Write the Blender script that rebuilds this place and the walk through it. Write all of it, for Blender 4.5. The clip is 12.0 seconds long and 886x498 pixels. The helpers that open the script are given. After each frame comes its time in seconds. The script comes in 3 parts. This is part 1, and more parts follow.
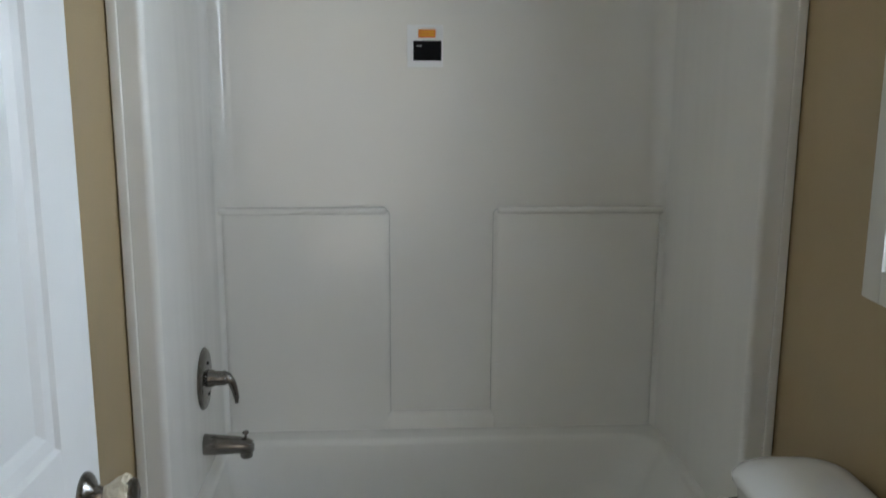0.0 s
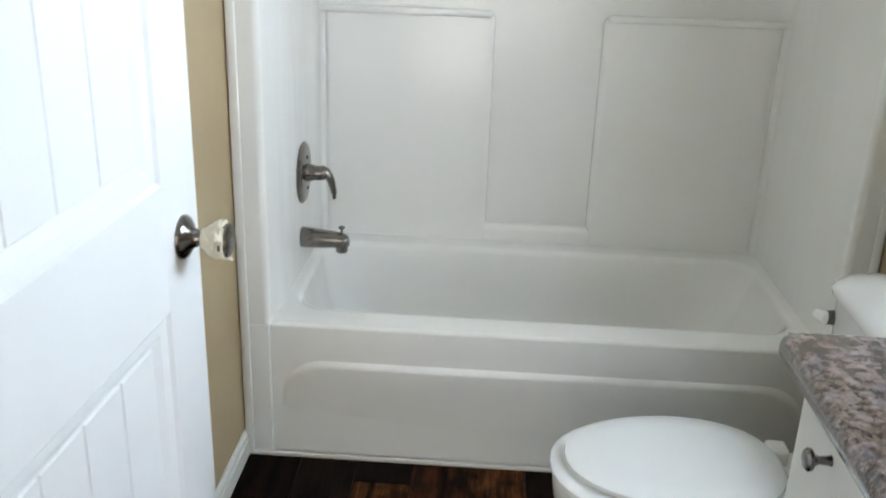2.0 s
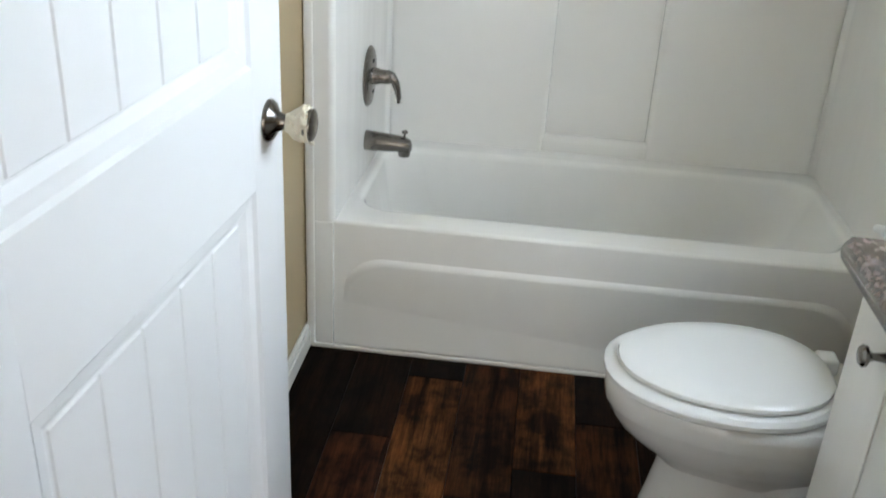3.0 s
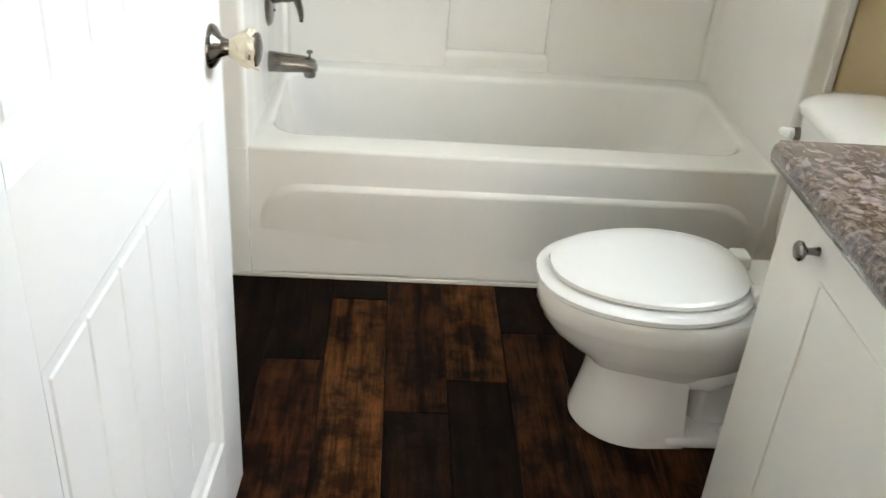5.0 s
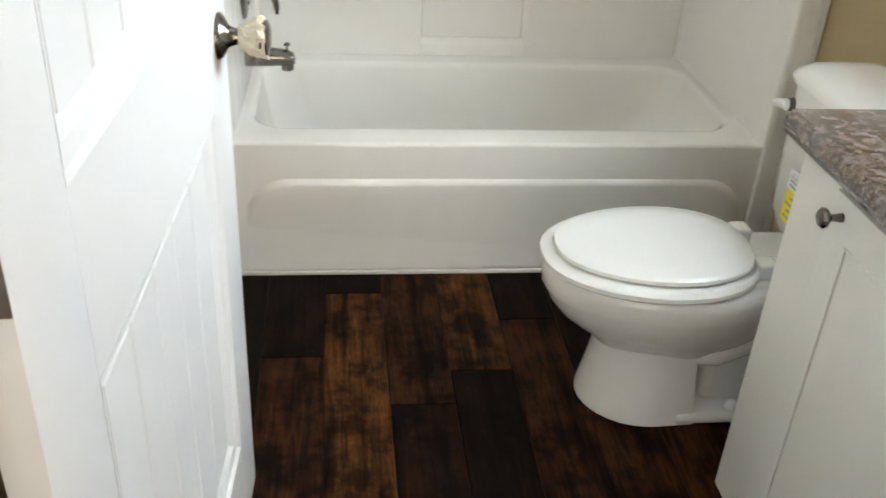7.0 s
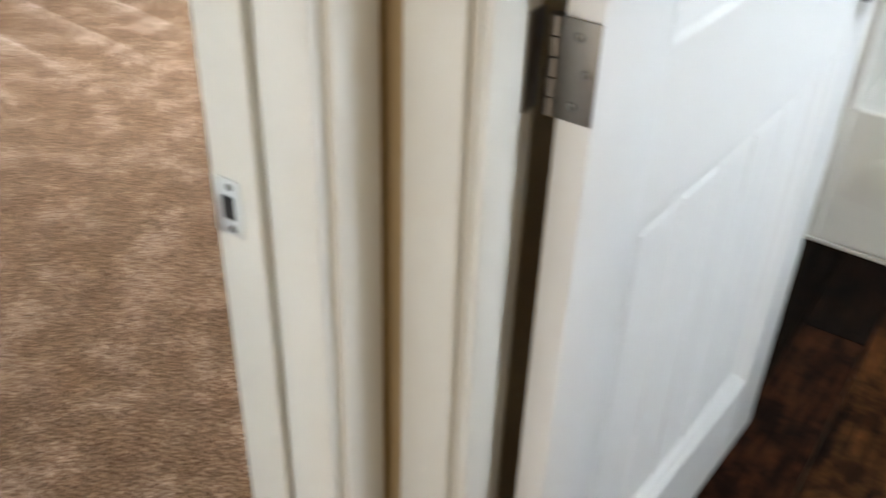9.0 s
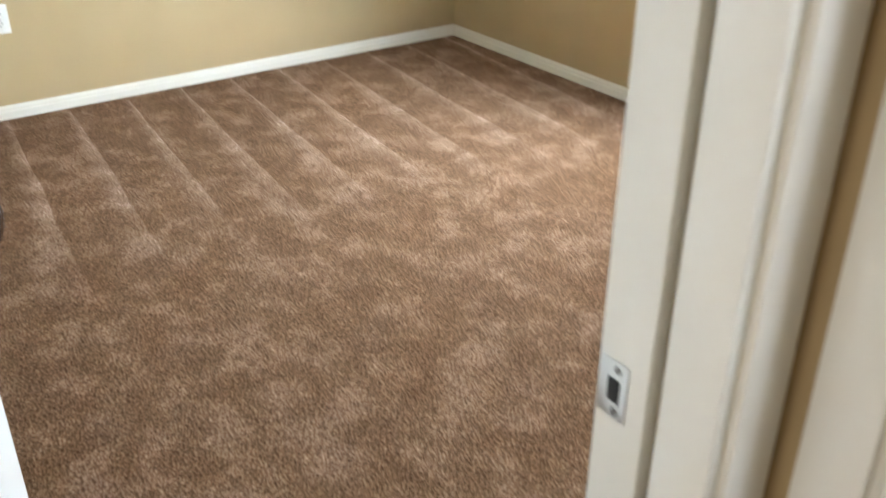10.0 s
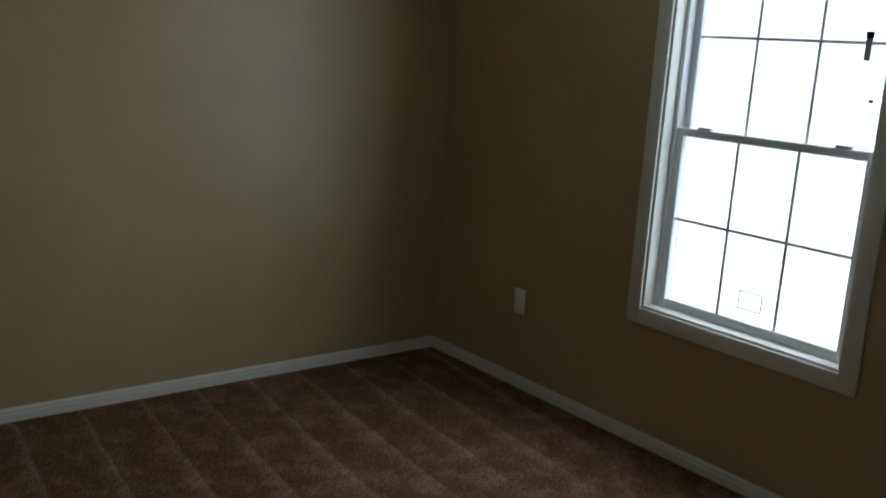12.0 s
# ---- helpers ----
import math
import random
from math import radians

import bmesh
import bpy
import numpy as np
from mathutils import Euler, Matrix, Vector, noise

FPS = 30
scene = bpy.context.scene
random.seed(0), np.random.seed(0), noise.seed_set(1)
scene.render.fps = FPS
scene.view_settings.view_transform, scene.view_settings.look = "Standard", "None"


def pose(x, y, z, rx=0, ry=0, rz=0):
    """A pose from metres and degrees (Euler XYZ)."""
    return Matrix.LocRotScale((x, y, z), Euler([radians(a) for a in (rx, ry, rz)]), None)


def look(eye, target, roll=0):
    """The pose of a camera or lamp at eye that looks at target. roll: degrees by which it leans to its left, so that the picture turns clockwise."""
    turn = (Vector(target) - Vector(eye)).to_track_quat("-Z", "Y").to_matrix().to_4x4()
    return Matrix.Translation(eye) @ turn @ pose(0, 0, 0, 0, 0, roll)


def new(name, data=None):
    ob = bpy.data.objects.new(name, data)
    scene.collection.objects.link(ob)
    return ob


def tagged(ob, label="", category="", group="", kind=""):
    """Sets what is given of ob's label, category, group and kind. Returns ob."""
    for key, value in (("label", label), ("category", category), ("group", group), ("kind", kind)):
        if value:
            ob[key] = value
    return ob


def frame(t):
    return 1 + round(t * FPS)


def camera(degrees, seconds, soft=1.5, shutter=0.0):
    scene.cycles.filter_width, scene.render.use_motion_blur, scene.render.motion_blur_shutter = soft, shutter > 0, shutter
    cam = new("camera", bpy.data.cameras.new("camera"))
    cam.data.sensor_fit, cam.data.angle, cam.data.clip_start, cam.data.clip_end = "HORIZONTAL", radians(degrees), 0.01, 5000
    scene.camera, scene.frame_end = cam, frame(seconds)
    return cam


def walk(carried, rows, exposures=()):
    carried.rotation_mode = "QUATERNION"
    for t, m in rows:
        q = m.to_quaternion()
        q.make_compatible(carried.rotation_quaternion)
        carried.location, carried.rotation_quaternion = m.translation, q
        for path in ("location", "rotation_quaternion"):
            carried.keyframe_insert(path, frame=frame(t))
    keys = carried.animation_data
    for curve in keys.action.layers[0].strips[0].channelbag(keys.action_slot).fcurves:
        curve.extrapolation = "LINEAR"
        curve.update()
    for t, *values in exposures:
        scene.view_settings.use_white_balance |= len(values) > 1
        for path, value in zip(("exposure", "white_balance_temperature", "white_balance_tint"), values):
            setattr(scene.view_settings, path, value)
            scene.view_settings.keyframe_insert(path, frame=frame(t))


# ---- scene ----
cam = camera(50.9, 12.0, shutter=0.5)
PATH = [
    (0, (0.603, -2.124, 1.572), (0.724, -0.172, 1.16), 0.3),
    (0.5, (0.61, -2.126, 1.536), (0.682, -0.188, 1.046), 0.4),
    (1, (0.618, -2.112, 1.502), (0.633, -0.196, 0.926), 0.6),
    (1.5, (0.62, -2.117, 1.467), (0.584, -0.224, 0.821), 1.3),
    (2, (0.614, -2.129, 1.443), (0.526, -0.267, 0.719), 2.0),
    (2.5, (0.6, -2.168, 1.438), (0.463, -0.342, 0.632), 2.7),
    (3, (0.577, -2.205, 1.414), (0.408, -0.415, 0.538), 3.3),
    (3.5, (0.556, -2.239, 1.407), (0.401, -0.49, 0.45), 3.9),
    (5.5, (0.379, -2.207, 1.42), (0.614, -0.499, 0.406), 4.4),
    (6, (0.324, -2.188, 1.404), (0.622, -0.487, 0.396), 4.0),
    (6.5, (0.313, -2.173, 1.392), (0.617, -0.477, 0.377), 3.9),
    (8.3, (0.414, -2.284, 1.367), (-0.038, -0.666, 0.281), 3.9),
    (8.5, (0.403, -2.281, 1.363), (-0.177, -0.729, 0.242), 4.4),
    (9, (0.405, -2.304, 1.364), (-0.509, -0.931, 0.234), 2.0),
    (9.5, (0.394, -2.296, 1.378), (-0.889, -1.188, 0.318), -0.9),
    (10, (0.304, -2.329, 1.414), (-1.129, -1.308, 0.463), 0.3),
    (10.5, (0.217, -2.302, 1.442), (-1.307, -1.293, 0.63), 2.0),
    (11, (0.124, -2.287, 1.492), (-1.446, -1.24, 0.828), 3.0),
    (11.5, (0.015, -2.253, 1.57), (-1.553, -1.136, 1.03), 3.8),
    (12, (-0.062, -2.26, 1.573), (-1.596, -1.049, 1.149), 3.7),
]
EXPO = [(0, -0.36, 6150, 10), (0.5, 0.42, 6050, 10), (1.0, 0.68, 6000, 10), (1.5, 0.80, 6050, 10), (3, 0.82, 6150, 10), (5.5, 1.29, 6750, 10), (6.7, 1.21, 6700, 10), (8.3, 0.84, 6300, 10),
        (9.0, 0.95, 6350, 10), (9.5, 0.98, 6550, 10), (10.3, 0.72, 6300, 10), (11, 0.38, 6200, 10), (11.5, -0.8, 6250, 10), (12, -2.5, 6300, 8)]
walk(cam, [(t, look(eye, target, roll)) for t, eye, target, roll in PATH], EXPO)

# ---- daylight ----
world = bpy.data.worlds.new("sky")
scene.world = world
world.use_nodes = True
wn = world.node_tree.nodes
sky = wn.new("ShaderNodeTexSky")
sky.sky_type, sky.sun_disc = "NISHITA", False
sky.sun_elevation, sky.sun_rotation = radians(44), radians(258)
wn["Background"].inputs["Strength"].default_value = 0.15
world.node_tree.links.new(sky.outputs["Color"], wn["Background"].inputs["Color"])
sun = new("sun", bpy.data.lights.new("sun", "SUN"))
sun.data.energy, sun.data.angle, sun.data.color = 3.0, radians(0.5), (1, 0.95, 0.88)
sun.matrix_world = look((-5, -1, 5), (0, 0, 0))


def opening_lamp(name, x, y, z, rx, rz, w, h, watts, colour):
    """An area lamp in an opening: the sky's light in a window, or the hall's fill."""
    lamp = bpy.data.lights.new(name, "AREA")
    lamp.shape, lamp.size, lamp.size_y, lamp.energy, lamp.color = "RECTANGLE", w, h, watts, colour
    ob = new(name, lamp)
    ob.matrix_world = pose(x, y, z, rx, 0, rz)
    return ob


opening_lamp("window_light_bedroom", -1.98, 0.80, 1.33, -90, 0, 0.85, 1.44, 88, (0.76, 0.89, 1.0))
opening_lamp("window_light_bathroom", 1.72, -0.76, 1.575, 90, 90, 0.58, 0.78, 15, (0.80, 0.91, 1.0))
# lamp added at the hall's unseen end for daylight from the rooms behind
opening_lamp("hall_fill_light", 0.81, -4.56, 1.16, 90, 0, 1.56, 2.0, 13, (1.0, 0.83, 0.60))


# ---- materials ----
def material(name, colour, rough=0.5, metal=0.0, coat=0.0):
    m = bpy.data.materials.new(name)
    m.use_nodes = True
    b = m.node_tree.nodes["Principled BSDF"]
    b.inputs["Base Color"].default_value = (*colour, 1)
    b.inputs["Roughness"].default_value = rough
    b.inputs["Metallic"].default_value = metal
    b.inputs["Coat Weight"].default_value = coat
    return m


def noise_node(m, scale, detail=4, stretch=(1, 1, 1), coords="Object", rough=0.55):
    n, l = m.node_tree.nodes, m.node_tree.links
    tc, mp, tx = n.new("ShaderNodeTexCoord"), n.new("ShaderNodeMapping"), n.new("ShaderNodeTexNoise")
    mp.inputs["Scale"].default_value = stretch
    tx.inputs["Scale"].default_value, tx.inputs["Detail"].default_value, tx.inputs["Roughness"].default_value = scale, detail, rough
    l.new(tc.outputs[coords], mp.inputs["Vector"])
    l.new(mp.outputs["Vector"], tx.inputs["Vector"])
    return tx


def ramp(m, source, stops):
    r = m.node_tree.nodes.new("ShaderNodeValToRGB")
    e = r.color_ramp.elements
    while len(e) < len(stops):
        e.new(0.5)
    for k, (p, c) in enumerate(stops):
        e[k].position, e[k].color = p, (*c, 1)
    m.node_tree.links.new(source, r.inputs["Fac"])
    return r.outputs["Color"]


def mix(m, a, b, fac, kind="MIX"):
    x = m.node_tree.nodes.new("ShaderNodeMix")
    x.data_type, x.blend_type = "RGBA", kind
    for k, v in ((0, fac), (6, a), (7, b)):
        if isinstance(v, (int, float)):
            x.inputs[k].default_value = v
        elif isinstance(v, tuple):
            x.inputs[k].default_value = (*v, 1)
        else:
            m.node_tree.links.new(v, x.inputs[k])
    return x.outputs[2]


def bump(m, source, strength, dist):
    b = m.node_tree.nodes.new("ShaderNodeBump")
    b.inputs["Strength"].default_value, b.inputs["Distance"].default_value = strength, dist
    m.node_tree.links.new(source, b.inputs["Height"])
    m.node_tree.links.new(b.outputs["Normal"], m.node_tree.nodes["Principled BSDF"].inputs["Normal"])


def put(m, socket, source):
    m.node_tree.links.new(source, m.node_tree.nodes["Principled BSDF"].inputs[socket])


def painted(name, colour, rough, grain=220, depth=0.0006, vary=0.06):
    m = material(name, colour, rough)
    big, fine = noise_node(m, 1.7, 3), noise_node(m, grain, 3)
    dark = tuple(c * (1 - vary) for c in colour)
    light = tuple(min(1, c * (1 + vary)) for c in colour)
    put(m, "Base Color", ramp(m, big.outputs["Fac"], [(0.3, dark), (0.7, light)]))
    bump(m, fine.outputs["Fac"], 0.35, depth)
    return m


WALL = painted("tan wall paint", (0.42, 0.315, 0.172), 0.42, 130, 0.0012, 0.05)
CEIL = painted("white ceiling paint", (0.78, 0.77, 0.73), 0.8, 90, 0.002, 0.03)
TRIM = painted("white trim paint", (0.72, 0.70, 0.64), 0.38, 60, 0.0004, 0.03)
DOORPAINT = painted("white door paint", (0.80, 0.80, 0.79), 0.36, 300, 0.0003, 0.02)
CABINET = painted("white cabinet laminate", (0.76, 0.74, 0.68), 0.42, 200, 0.0003, 0.02)
VINYLWIN = painted("white window vinyl", (0.78, 0.79, 0.80), 0.35, 200, 0.0002, 0.02)
PLASTIC = painted("white outlet plastic", (0.78, 0.78, 0.76), 0.3, 300, 0.0002, 0.02)

FIBRE = material("glossy white fibreglass", (0.76, 0.745, 0.71), 0.13, coat=0.2)
FIBRE.node_tree.nodes["Principled BSDF"].inputs["Coat Roughness"].default_value = 0.12
wavy = noise_node(FIBRE, 3.2, 2, (1.6, 1.6, 0.35))
bump(FIBRE, wavy.outputs["Fac"], 0.35, 0.015)
tone = noise_node(FIBRE, 1.3, 2)
put(FIBRE, "Base Color", ramp(FIBRE, tone.outputs["Fac"], [(0.3, (0.81, 0.79, 0.74)), (0.7, (0.85, 0.835, 0.79))]))

CHINA = material("white vitreous china", (0.76, 0.75, 0.71), 0.09, coat=0.4)
put(CHINA, "Base Color", ramp(CHINA, noise_node(CHINA, 2.5, 2).outputs["Fac"], [(0.3, (0.74, 0.72, 0.68)), (0.7, (0.785, 0.775, 0.745))]))
SEAT = material("white seat plastic", (0.80, 0.80, 0.78), 0.16, coat=0.2)
bump(SEAT, noise_node(SEAT, 7, 2).outputs["Fac"], 0.12, 0.003)

NICKEL = material("brushed nickel", (0.24, 0.225, 0.21), 0.22, 1.0)
put(NICKEL, "Roughness", ramp(NICKEL, noise_node(NICKEL, 60, 3, (1, 1, 8)).outputs["Fac"], [(0.3, (0.14,) * 3), (0.7, (0.3,) * 3)]))
HINGE = material("satin nickel hinge", (0.24, 0.22, 0.20), 0.38, 1.0)
put(HINGE, "Roughness", ramp(HINGE, noise_node(HINGE, 90, 3).outputs["Fac"], [(0.3, (0.3,) * 3), (0.7, (0.48,) * 3)]))
DARK = material("black recess", (0.012, 0.011, 0.01), 0.7)
BLACK = material("black print", (0.008, 0.008, 0.009), 0.7)
BLACK.node_tree.nodes["Principled BSDF"].inputs["Specular IOR Level"].default_value = 0.1
ORANGE = material("orange sticker", (0.85, 0.26, 0.02), 0.5)
YELLOW = material("yellow sticker", (0.80, 0.66, 0.01), 0.5)
PAPER = material("white paper", (0.86, 0.86, 0.86), 0.3)
STRIKE = material("bright strike plate", (0.70, 0.69, 0.66), 0.35, 1.0)
GREY = material("grey print", (0.35, 0.35, 0.36), 0.6)
TAPE = material("crumpled cream masking wrap", (0.62, 0.56, 0.43), 0.6)
bump(TAPE, noise_node(TAPE, 70, 4).outputs["Fac"], 0.8, 0.004)
OUTSIDE = painted("pale gravel ground", (0.45, 0.44, 0.42), 0.9, 8, 0.02, 0.15)

GLASS = bpy.data.materials.new("window glass")
GLASS.use_nodes = True
gn = GLASS.node_tree.nodes
gl = gn.new("ShaderNodeBsdfGlass")
gl.inputs["Roughness"].default_value, gl.inputs["IOR"].default_value = 0.0, 1.05
GLASS.node_tree.links.new(gl.outputs["BSDF"], gn["Material Output"].inputs["Surface"])

# speckled laminate counter
STONE = material("speckled grey brown laminate counter", (0.25, 0.2, 0.18), 0.2, coat=0.6)
STONE.node_tree.nodes["Principled BSDF"].inputs["Coat Roughness"].default_value = 0.16
s1 = noise_node(STONE, 14, 6, rough=0.7)
s2 = noise_node(STONE, 75, 5, rough=0.7)
s3 = noise_node(STONE, 30, 4)
c1 = ramp(STONE, s1.outputs["Fac"], [(0.36, (0.03, 0.02, 0.02)), (0.46, (0.13, 0.085, 0.06)), (0.55, (0.20, 0.18, 0.195)), (0.66, (0.07, 0.06, 0.085))])
c2 = ramp(STONE, s2.outputs["Fac"], [(0.41, (0.012, 0.008, 0.008)), (0.5, (0.125, 0.082, 0.058)), (0.62, (0.27, 0.225, 0.21))])
put(STONE, "Base Color", mix(STONE, c1, c2, ramp(STONE, s3.outputs["Fac"], [(0.4, (0.5,) * 3), (0.6, (0.85,) * 3)])))

# dark wood-look vinyl; each plank takes its tone from its object colour
PLANK = material("dark wood look vinyl plank", (0.06, 0.03, 0.015), 0.35)
PLANK.node_tree.nodes["Principled BSDF"].inputs["Specular IOR Level"].default_value = 0.06
pn = PLANK.node_tree.nodes
info = pn.new("ShaderNodeObjectInfo")
shift = pn.new("ShaderNodeVectorMath")
shift.operation = "MULTIPLY_ADD"
tcp, mpp = pn.new("ShaderNodeTexCoord"), pn.new("ShaderNodeMapping")
shift.inputs[1].default_value = (37, 91, 13)
comb = pn.new("ShaderNodeCombineXYZ")
for k in range(3):
    PLANK.node_tree.links.new(info.outputs["Random"], comb.inputs[k])
PLANK.node_tree.links.new(comb.outputs[0], shift.inputs[0])
PLANK.node_tree.links.new(tcp.outputs["Object"], shift.inputs[2])
mpp.inputs["Scale"].default_value = (1, 0.09, 1)
PLANK.node_tree.links.new(shift.outputs[0], mpp.inputs["Vector"])
g1, g2, g3 = (pn.new("ShaderNodeTexNoise") for _ in range(3))
for g, sc, de in ((g1, 26, 6), (g2, 130, 5), (g3, 9, 4)):
    g.inputs["Scale"].default_value, g.inputs["Detail"].default_value, g.inputs["Roughness"].default_value = sc, de, 0.65
PLANK.node_tree.links.new(mpp.outputs[0], g1.inputs["Vector"])
PLANK.node_tree.links.new(mpp.outputs[0], g2.inputs["Vector"])
PLANK.node_tree.links.new(shift.outputs[0], g3.inputs["Vector"])
grain = ramp(PLANK, g1.outputs["Fac"], [(0.34, (0.16, 0.12, 0.1)), (0.46, (0.75, 0.7, 0.65)), (0.56, (1.5, 1.4, 1.3)), (0.66, (0.45, 0.4, 0.36))])
fine = ramp(PLANK, g2.outputs["Fac"], [(0.35, (0.5, 0.48, 0.45)), (0.6, (1.1, 1.1, 1.1))])
wear = ramp(PLANK, g3.outputs["Fac"], [(0.38, (0.3, 0.26, 0.24)), (0.5, (1, 1, 1)), (0.62, (1.6, 1.5, 1.4))])
tint = mix(PLANK, mix(PLANK, mix(PLANK, info.outputs["Color"], grain, 1.0, "MULTIPLY"), fine, 0.8, "MULTIPLY"), wear, 1.0, "MULTIPLY")
put(PLANK, "Base Color", tint)
put(PLANK, "Roughness", ramp(PLANK, g1.outputs["Fac"], [(0.3, (0.6,) * 3), (0.7, (0.42,) * 3)]))
bump(PLANK, g2.outputs["Fac"], 0.25, 0.0008)

# cut-pile carpet; vacuum strokes are pale colour bands, for brushed pile catching light
CARPET = material("brown cut pile carpet", (0.2, 0.13, 0.09), 0.95)
CARPET.node_tree.nodes["Principled BSDF"].inputs["Specular IOR Level"].default_value = 0.06
tuft = noise_node(CARPET, 150, 5, rough=0.75)
clump = noise_node(CARPET, 45, 4)
lay = noise_node(CARPET, 8.5, 6, rough=0.62)
base = ramp(CARPET, tuft.outputs["Fac"], [(0.38, (0.050, 0.022, 0.009)), (0.5, (0.182, 0.097, 0.050)), (0.62, (0.38, 0.248, 0.158))])
base = mix(CARPET, base, ramp(CARPET, clump.outputs["Fac"], [(0.35, (0.72, 0.7, 0.68)), (0.65, (1.2, 1.2, 1.2))]), 0.7, "MULTIPLY")
base = mix(CARPET, base, ramp(CARPET, lay.outputs["Fac"], [(0.38, (0.84, 0.80, 0.76)), (0.5, (1, 1, 1)), (0.61, (1.35, 1.42, 1.58))]), 0.9, "MULTIPLY")
cn, cl = CARPET.node_tree.nodes, CARPET.node_tree.links


def math_node(op, a, b=None, c=None):
    x = cn.new("ShaderNodeMath")
    x.operation = op
    for k, v in enumerate((a, b, c)):
        if isinstance(v, (int, float)):
            x.inputs[k].default_value = v
        elif v is not None:
            cl.new(v, x.inputs[k])
    return x.outputs[0]


pos = cn.new("ShaderNodeSeparateXYZ")
ctc = cn.new("ShaderNodeTexCoord")
cl.new(ctc.outputs["Object"], pos.inputs[0])
wob = noise_node(CARPET, 1.6, 2)
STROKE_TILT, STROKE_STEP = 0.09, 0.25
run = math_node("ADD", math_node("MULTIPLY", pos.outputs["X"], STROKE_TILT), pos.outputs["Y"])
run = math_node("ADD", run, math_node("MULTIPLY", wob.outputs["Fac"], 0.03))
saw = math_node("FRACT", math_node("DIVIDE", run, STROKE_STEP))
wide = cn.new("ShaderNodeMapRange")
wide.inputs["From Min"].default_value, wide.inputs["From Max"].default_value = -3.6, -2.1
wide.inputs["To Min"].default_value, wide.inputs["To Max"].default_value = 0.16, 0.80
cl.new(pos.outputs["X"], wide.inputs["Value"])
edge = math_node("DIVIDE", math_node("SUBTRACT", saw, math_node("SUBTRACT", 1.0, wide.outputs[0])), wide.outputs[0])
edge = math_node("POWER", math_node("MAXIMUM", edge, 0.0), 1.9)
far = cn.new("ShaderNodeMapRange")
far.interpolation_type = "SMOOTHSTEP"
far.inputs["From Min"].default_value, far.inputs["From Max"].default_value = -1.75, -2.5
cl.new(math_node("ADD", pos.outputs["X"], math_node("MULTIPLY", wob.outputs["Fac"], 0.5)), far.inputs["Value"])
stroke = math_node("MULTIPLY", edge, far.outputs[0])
# paler, bluer tint paints the sheen of the pile along each stroke
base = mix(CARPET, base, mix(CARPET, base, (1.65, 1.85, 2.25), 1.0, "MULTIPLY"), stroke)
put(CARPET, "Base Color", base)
bump(CARPET, tuft.outputs["Fac"], 1.0, 0.012)


# ---- building helpers ----
def finish(name, bm, mat, parent=None, label="", smooth=False):
    me = bpy.data.meshes.new(name)
    bmesh.ops.recalc_face_normals(bm, faces=bm.faces)
    bm.to_mesh(me)
    bm.free()
    me.materials.append(mat)
    if smooth:
        for p in me.polygons:
            p.use_smooth = True
        me.set_sharp_from_angle(angle=radians(40))
    ob = new(name, me)
    if parent:
        ob.parent = parent
    if label:
        ob["label"] = label
    return ob


def part(name, bm, mat, parent, label="", smooth=True):
    return finish(name, bm, mat, parent, label, smooth)


def structure(name, bm, mat, label, category, smooth=False):
    return tagged(finish(name, bm, mat, None, "", smooth), label, category, "", "structure")


def thing(name, label, category, m=None, group="", kind=""):
    ob = new(name)
    ob.empty_display_size = 0.05
    if m is not None:
        ob.matrix_world = m
    return tagged(ob, label, category, group, kind)


def block(x0, x1, y0, y1, z0, z1, bevel=0.0, seg=2, bm=None):
    """A box between the given bounds, its edges rounded by bevel; added to bm if given."""
    b = bmesh.new()
    g = bmesh.ops.create_cube(b, size=1)
    for v in g["verts"]:
        v.co = ((x0 + x1) / 2 + v.co.x * (x1 - x0), (y0 + y1) / 2 + v.co.y * (y1 - y0), (z0 + z1) / 2 + v.co.z * (z1 - z0))
    if bevel:
        bmesh.ops.bevel(b, geom=b.edges[:], offset=bevel, segments=seg, profile=0.5, affect="EDGES")
    if bm is None:
        return b
    me = bpy.data.meshes.new("tmp")
    b.to_mesh(me)
    b.free()
    bm.from_mesh(me)
    bpy.data.meshes.remove(me)
    return bm


def loft(rings, close=True, cap0=True, cap1=True):
    """Skin over rings of equal point count."""
    b = bmesh.new()
    rows = [[b.verts.new(p) for p in r] for r in rings]
    n = len(rows[0])
    for r0, r1 in zip(rows, rows[1:]):
        for k in range(n if close else n - 1):
            b.faces.new((r0[k], r0[(k + 1) % n], r1[(k + 1) % n], r1[k]))
    if cap0:
        b.faces.new(rows[0][::-1])
    if cap1:
        b.faces.new(rows[-1])
    return b


def round_rect(x0, x1, y0, y1, z, r, seg=8):
    pts = []
    for cx, cy, a0 in ((x1 - r, y1 - r, 0), (x0 + r, y1 - r, 90), (x0 + r, y0 + r, 180), (x1 - r, y0 + r, 270)):
        for k in range(seg + 1):
            a = radians(a0 + 90 * k / seg)
            pts.append((cx + r * math.cos(a), cy + r * math.sin(a), z))
    return pts


def turned(profile, axis, seg=28, origin=(0, 0, 0), squash=1.0):
    """A lathe round the axis: profile holds (along, radius)."""
    rings = []
    for along, r in profile:
        ring = []
        for k in range(seg):
            a = 2 * math.pi * k / seg
            u, v = r * math.cos(a), r * math.sin(a) * squash
            p = {"x": (along, u, v), "y": (u, along, v), "z": (u, v, along)}[axis]
            ring.append(tuple(o + c for o, c in zip(origin, p)))
        rings.append(ring)
    return loft(rings)


def extrude_xy(pts, z0, z1):
    return loft([[(x, y, z0) for x, y in pts], [(x, y, z1) for x, y in pts]])


